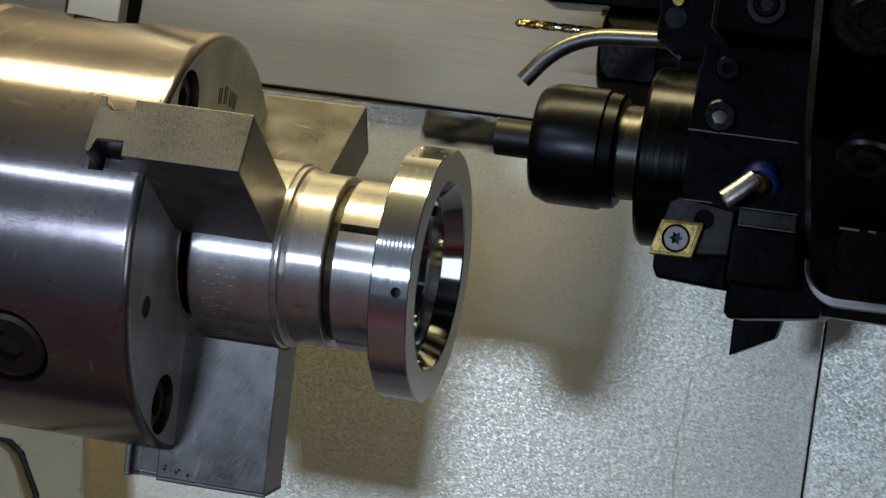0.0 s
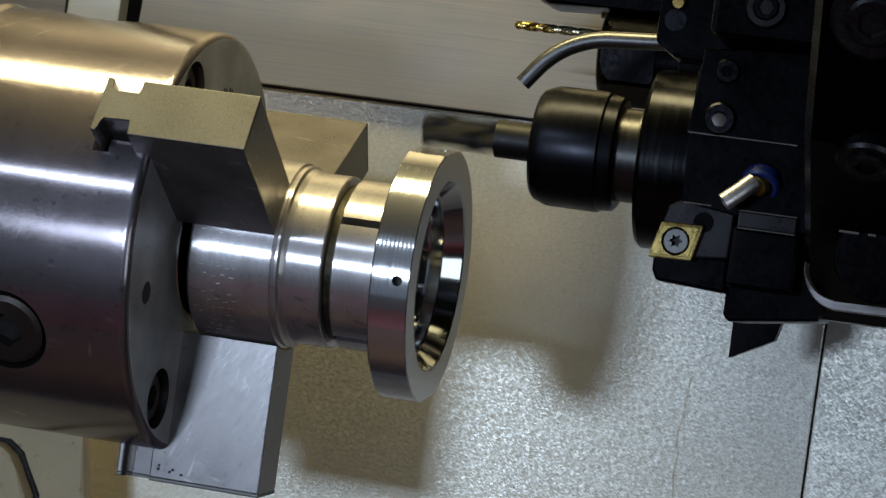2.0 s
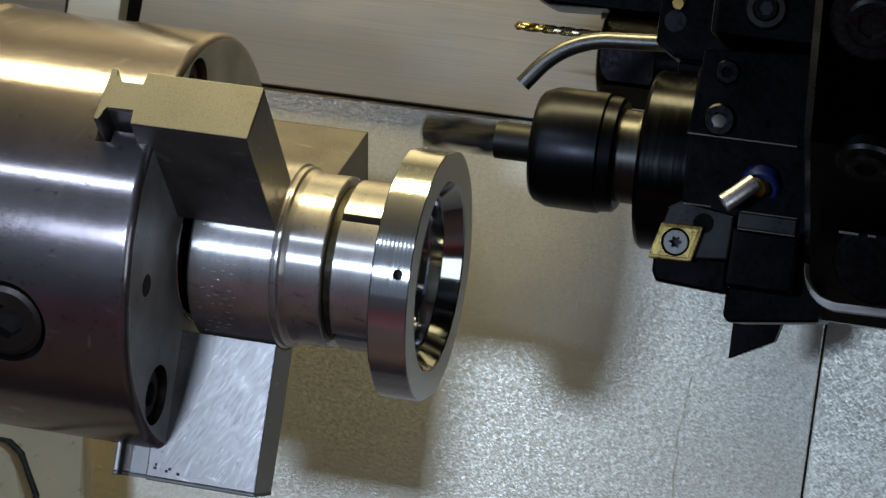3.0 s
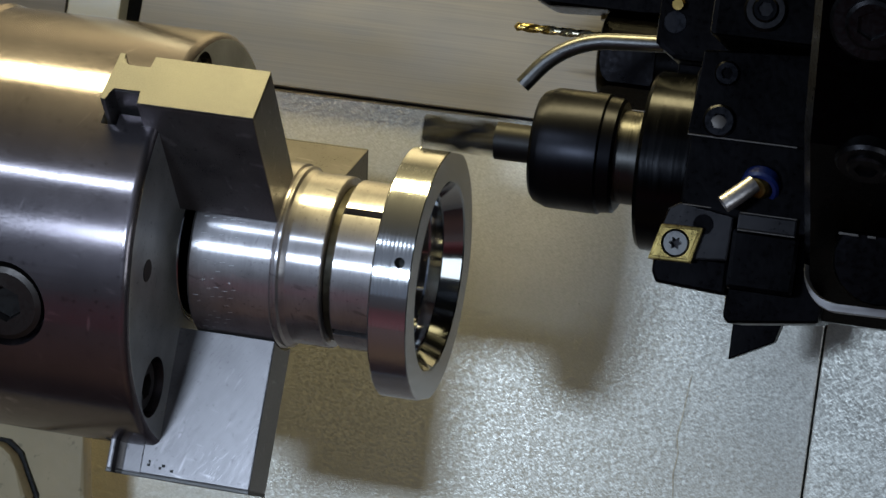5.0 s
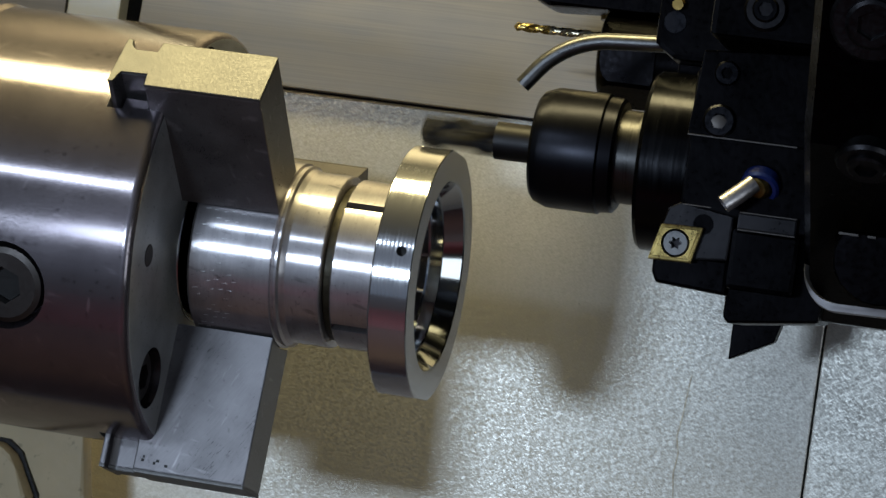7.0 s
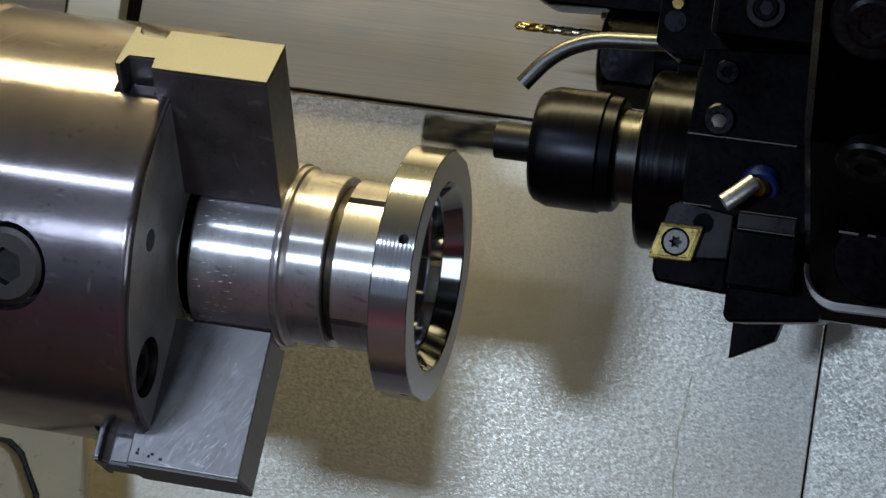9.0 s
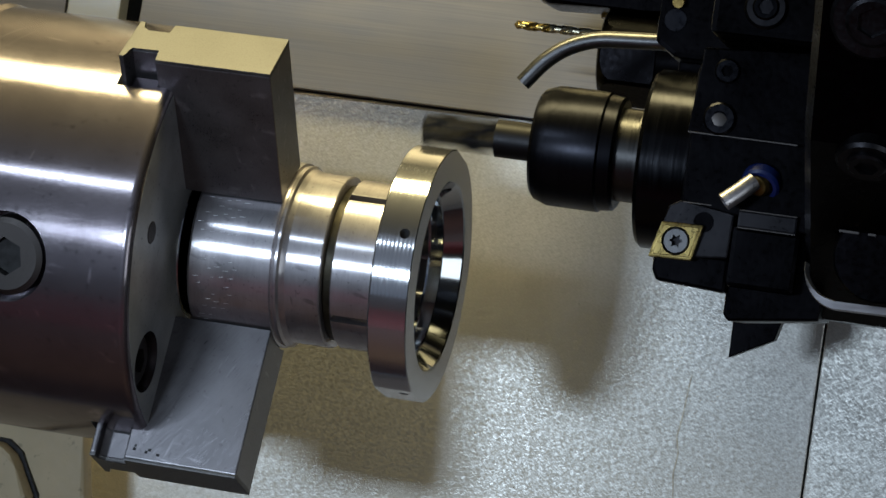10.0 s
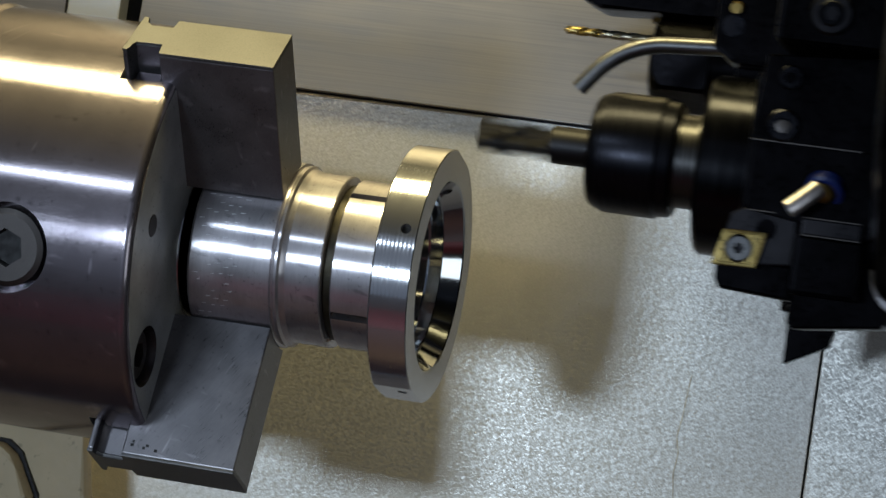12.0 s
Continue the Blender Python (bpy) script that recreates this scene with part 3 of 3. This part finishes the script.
def turning_block():
    t = thing("turning_tool_block", (-0.0735, 0.06, 0.05), "black turning tool block with coolant nozzle", "tool holder")
    part("body", prism([(-0.1170, 0.0584), (-0.1150, 0.0870), (-0.0735, 0.0900), (-0.0735, 0.0586)], 0.036, 0.080, 0.0006), BLACK, t)
    part("lower_body", prism([(-0.1160, 0.0355), (-0.1160, 0.0590), (-0.0735, 0.0590), (-0.0735, 0.030)], 0.030, 0.0765, 0.0006), BLACK, t)
    part("clamp_bar", box(-0.0965, -0.0768, 0.0292, 0.0352, 0.060, 0.0785, 0.0008), GREY_OXIDE, t)
    part("front_block", box(-0.0985, -0.0757, 0.0095, 0.0300, 0.030, 0.0725, 0.0016), BLACK, t)
    part("heel", prism([(-0.0985, 0.0300), (-0.0985, 0.0), (-0.0965, -0.0020), (-0.0665, 0.0022), (-0.0645, 0.03)], 0.02, 0.066, 0.001), BLACK, t)
    for e in ((-0.1168, -0.0802, 0.0583, 0.0588, 0.0796, 0.0802), (-0.1155, -0.1060, 0.0352, 0.0356, 0.0760, 0.0767), (-0.0962, -0.0771, 0.0291, 0.0295, 0.0778, 0.0786),
              (-0.0962, -0.0771, 0.0349, 0.0353, 0.0781, 0.0787)):
        part("worn_edge", box(*e, 0.0001), STEEL_DULL, t, "bare metal of a worn edge")
    socket_screw("set_screw", t, (-0.1069, 0.0640, 0.0815), (-0.1069, 0.0640, 0.07), 0.0055, BLACK_SATIN, 0.5)
    socket_screw("upper_screw", t, (-0.1065, 0.0800, 0.0812), (-0.1065, 0.0800, 0.07), 0.0042, BLACK_SATIN, 0.5)
    part("set_screw_tip", rod((-0.1069, 0.0632, 0.0818), (-0.1069, 0.0632, 0.0770), [(0, 0), (0.1, 0.0027), (1, 0.0032), (1, 0)]), STEEL_DULL, t, "worn bright screw end")
    part("nozzle_seal", rod((-0.0906, 0.0462, 0.0750), (-0.0910, 0.0434, 0.0782), [(0, 0), (0, 0.0066), (0.8, 0.0066), (1, 0.0058), (1, 0.0046), (0.6, 0.0044), (0.6, 0)]), BLUE, t, "blue seal ring")
    part("nozzle_ball", rod((-0.0904, 0.0452, 0.0762), (-0.0922, 0.0432, 0.0802), [(0, 0), (0, 0.0042), (0.5, 0.0042), (0.85, 0.0034), (1, 0.002), (1, 0)]), BRASS, t, "brass ball of the nozzle")
    part("nozzle_tube", pipe([(-0.1010, 0.0366, 0.0860), (-0.0970, 0.0402, 0.0850), (-0.0925, 0.0448, 0.0825)], 0.0031, bore=0.0022), STEEL_SATIN, t, "bright steel coolant nozzle tube")
    return t


def turning_tool():
    t = thing("turning_tool", (-0.099, 0.025, 0.06), "black turning tool with a gold coated insert", "turning tool")
    part("shank", prism([(-0.1210, 0.0337), (-0.1170, 0.0362), (-0.0985, 0.0362), (-0.0990, 0.0186), (-0.1240, 0.0160), (-0.1225, 0.026)], 0.0560, 0.0712, 0.0007), GREY_OXIDE, t, "grey worn top of the tool shank")
    part("head", prism([(-0.1242, 0.0185), (-0.1240, 0.0118), (-0.1222, 0.0083), (-0.0985, 0.0070), (-0.0985, 0.0190)], 0.050, 0.0690, 0.0012), BLACK, t)
    ins = cut(prism([(-0.1222, 0.0281), (-0.1080, 0.0286), (-0.1106, 0.0162), (-0.1253, 0.0158)], 0.0680, 0.0738, 0.0007),
              rod((-0.1166, 0.0222, 0.070), (-0.1166, 0.0222, 0.08), [(0, 0), (0, 0.0047), (1, 0.0050), (1, 0)]))
    insert = part("insert", ins, GOLD, t, "gold coated carbide insert")
    land = cut(prism([(-0.1211, 0.0272), (-0.1093, 0.0276), (-0.1115, 0.0172), (-0.1238, 0.0169)], 0.0730, 0.0741, 0.0003),
               rod((-0.1166, 0.0222, 0.070), (-0.1166, 0.0222, 0.08), [(0, 0), (0, 0.0047), (1, 0.0050), (1, 0)]))
    part("chip_breaker", land, GOLD, insert)
    screw = rod((-0.1166, 0.0222, 0.0738), (-0.1166, 0.0222, 0.069), [(0, 0), (0, 0.0040), (0.2, 0.0046), (1, 0.0046), (1, 0)])
    stars = [lathe([(-0.002, 0), (-0.002, 0.0024), (0.003, 0.0024), (0.003, 0)], seg=3) for _ in range(2)]
    for i, s in enumerate(stars):
        bmesh.ops.rotate(s, cent=(0, 0, 0), matrix=Matrix.Rotation(radians(60 * i), 3, "X"), verts=s.verts)
        bmesh.ops.transform(s, matrix=Matrix.Translation((-0.1166, 0.0222, 0.0738)) @ pose(0, 0, 0, 0, 90, 0), verts=s.verts)
    part("insert_screw", cut(screw, *stars), STEEL_TUBE, t, "bright star-socket screw")
    part("relief_hole", rod((-0.1085, 0.0297, 0.0714), (-0.1085, 0.0297, 0.069), [(0, 0), (0, 0.0034), (1, 0.0034), (1, 0)]), BLACK, t)
    return t


def pointed_tool():
    t = thing("pointed_tool", (-0.09, 0.02, -0.076), "black pointed turning tool in its holder", "turning tool")
    part("blade", prism([(-0.1106, 0.020), (-0.0900, 0.020), (-0.0913, 0.0015), (-0.0934, -0.0071), (-0.1103, -0.0162)], -0.086, -0.076, 0.0005), BLACK, t)
    part("holder", box(-0.112, -0.0735, 0.004, 0.060, -0.100, -0.050, 0.002), BLACK, t)
    return t


def drill_holder():
    d = thing("drill_holder", (-0.0735, 0.1062, -0.098), "black collet holder with a gold twist drill", "tool holder")
    c = (0.0985, -0.098)
    nut = lathe([(-0.1800, 0), (-0.1800, 0.0160), (-0.1792, 0.0176), (-0.1765, 0.0198), (-0.1740, 0.0206), (-0.1570, 0.0206), (-0.1562, 0.0196), (-0.1562, 0)], c, 72)
    flats = []
    for k in range(6):
        b = box(-0.1785, -0.1550, -0.02, 0.02, 0.0183, 0.04, 0)
        bmesh.ops.rotate(b, cent=(0, 0, 0), matrix=Matrix.Rotation(radians(60 * k + 8), 3, "X"), verts=b.verts)
        bmesh.ops.translate(b, verts=b.verts, vec=(0, *c))
        flats.append(b)
    nut = cut(nut, *flats)
    part("collet_nut", nut, BLACK, d, "six-sided black collet nut")
    part("body", lathe([(-0.1580, 0), (-0.1580, 0.0175), (-0.0735, 0.0165), (-0.0735, 0)], c, 48), BLACK, d)
    y, z = 0.1057, -0.098
    for name, first, last, mat, label in (("drill_tip", 0, 24, GOLD, "gold coated tip of the twist drill"), ("drill_bit", 24, 62, FLUTES, "worn golden-grey drill flutes")):
        bm = bmesh.new()
        loops, seg = [], 20
        for i in range(first, last + 1):
            x = -0.2185 + i * 0.000625
            tw = i * radians(15)
            tip = min(1, 0.12 + i / 2.5)
            loops.append([])
            for k in range(seg):
                a = 2 * math.pi * k / seg
                r = (0.0019 - 0.0011 * max(0, math.cos(2 * a)) ** 1.5) * tip
                loops[-1].append(bm.verts.new((x, y + r * math.sin(a + tw), z + r * math.cos(a + tw))))
        for a, b in zip(loops, loops[1:]):
            for k in range(seg):
                bm.faces.new((a[k], a[(k + 1) % seg], b[(k + 1) % seg], b[k]))
        bm.faces.new(loops[0]), bm.faces.new(loops[-1])
        part(name, bm, mat, d, label)
    return d


def coolant_block():
    t = thing("coolant_block", (-0.0735, 0.10, 0.0), "black coolant block with a bent steel tube", "tool holder")
    pts = [Vector((-0.1912, 0.0742, 0)), Vector((-0.1862, 0.0808, 0))]
    a, b, c = Vector((-0.1862, 0.0808, 0)), Vector((-0.1770, 0.0920, 0)), Vector((-0.1620, 0.0940, 0))
    pts += [a * (1 - s) ** 2 + b * 2 * s * (1 - s) + c * s * s for s in [k / 10 for k in range(1, 11)]]
    pts.append(Vector((-0.1400, 0.0955, 0)))
    part("bent_tube", pipe(pts, 0.0031, bore=0.0020), STEEL_TUBE, t, "bent grey steel coolant tube")
    part("body", prism([(-0.1440, 0.0950), (-0.1440, 0.150), (-0.0735, 0.150), (-0.0735, 0.0900), (-0.1365, 0.0900)], -0.04, 0.004, 0.002), BLACK, t)
    part("foot", box(-0.1360, -0.0735, 0.0815, 0.0905, -0.062, -0.008, 0.001), BLACK, t)
    part("side_bore", rod((-0.1375, 0.1035, 0.0046), (-0.1375, 0.1035, -0.01), [(0, 0), (0, 0.0040), (1, 0.0044), (1, 0)]), BLACK_SATIN, t)
    part("fitting", rod((-0.1370, 0.1095, 0.0080), (-0.1370, 0.1120, -0.004), [(0, 0), (0, 0.0020), (1, 0.0026), (1, 0)]), BRASS, t, "small brass fitting")
    part("front_body", prism([(-0.112, 0.0905), (-0.112, 0.150), (-0.0735, 0.150), (-0.0735, 0.0905)], 0.05, 0.098, 0.002), BLACK, t)
    part("washer", rod((-0.0947, 0.1002, 0.0995), (-0.0947, 0.1002, 0.095), [(0, 0), (0, 0.0062), (0.3, 0.0072), (1, 0.0072), (1, 0)]), GREY_OXIDE, t)
    socket_screw("clamp_screw", t, (-0.0947, 0.1002, 0.1005), (-0.0947, 0.1002, 0.09), 0.0043, BLACK_TURNED, 0.6)
    return t


def boring_bar():
    t = thing("boring_bar", (-0.12, 0.13, -0.098), "dark boring bar with a brass plug", "turning tool")
    part("bar", prism([(-0.2150, 0.135), (-0.2120, 0.1180), (-0.2030, 0.1142), (-0.165, 0.1160), (-0.0735, 0.120), (-0.0735, 0.140)], -0.11, -0.085, 0.002), BLACK, t)
    part("plug", rod((-0.180, 0.1225, -0.108), (-0.180, 0.1135, -0.108), [(0, 0), (0, 0.0055), (1, 0.005), (1, 0)]), BRASS, t, "brass plug")
    return t


TURRET = turret()
MILL, SPINDLE = milling_head()
TOOLS = [TURRET, MILL, turning_block(), turning_tool(), pointed_tool(), drill_holder(), coolant_block(), boring_bar()]


# ---------------------------------------------------------------- motion of the machine
def spindle_angle(t):
    """Degrees turned by the spindle: a steady slow feed that stops at 10.9 s."""
    return min(2.58 * t, 28.14)


def motions():
    times = [0.5 * k for k in range(22)] + [10.8, 10.9, 10.95, 11.0, 11.5, 12.0]
    for ob in (CHUCK, SLEEVE, RING):
        at = Matrix.Translation(ob["at"])
        walk(ob, [(t, BED @ at @ pose(0, 0, 0, -spindle_angle(t), 0, 0)) for t in times])
    # the turret follows the flat, then backs off along the spindle
    back = {10.95: 0.003, 11.0: 0.012, 11.05: 0.0164, 11.1: 0.0166, 11.5: 0.0166, 11.9: 0.0166, 12.0: 0.0211}
    rows = []
    for t in sorted(set(times) | set(back)):
        lift = 0.046 / math.cos(radians(spindle_angle(t) - 15.2)) - 0.046
        rows.append((t, Matrix.Translation((back.get(t, 0.0), lift, 0))))
    for ob in TOOLS:
        at = Matrix.Translation(ob["at"])
        walk(ob, [(t, BED @ m @ at) for t, m in rows])
    # the milling spindle runs all the time
    at = Matrix.Translation(SPINDLE["at"])
    walk(SPINDLE, [(k / FPS, at @ pose(0, 0, 0, 85 * k, 0, 0)) for k in range(12 * FPS + 1)])


motions()
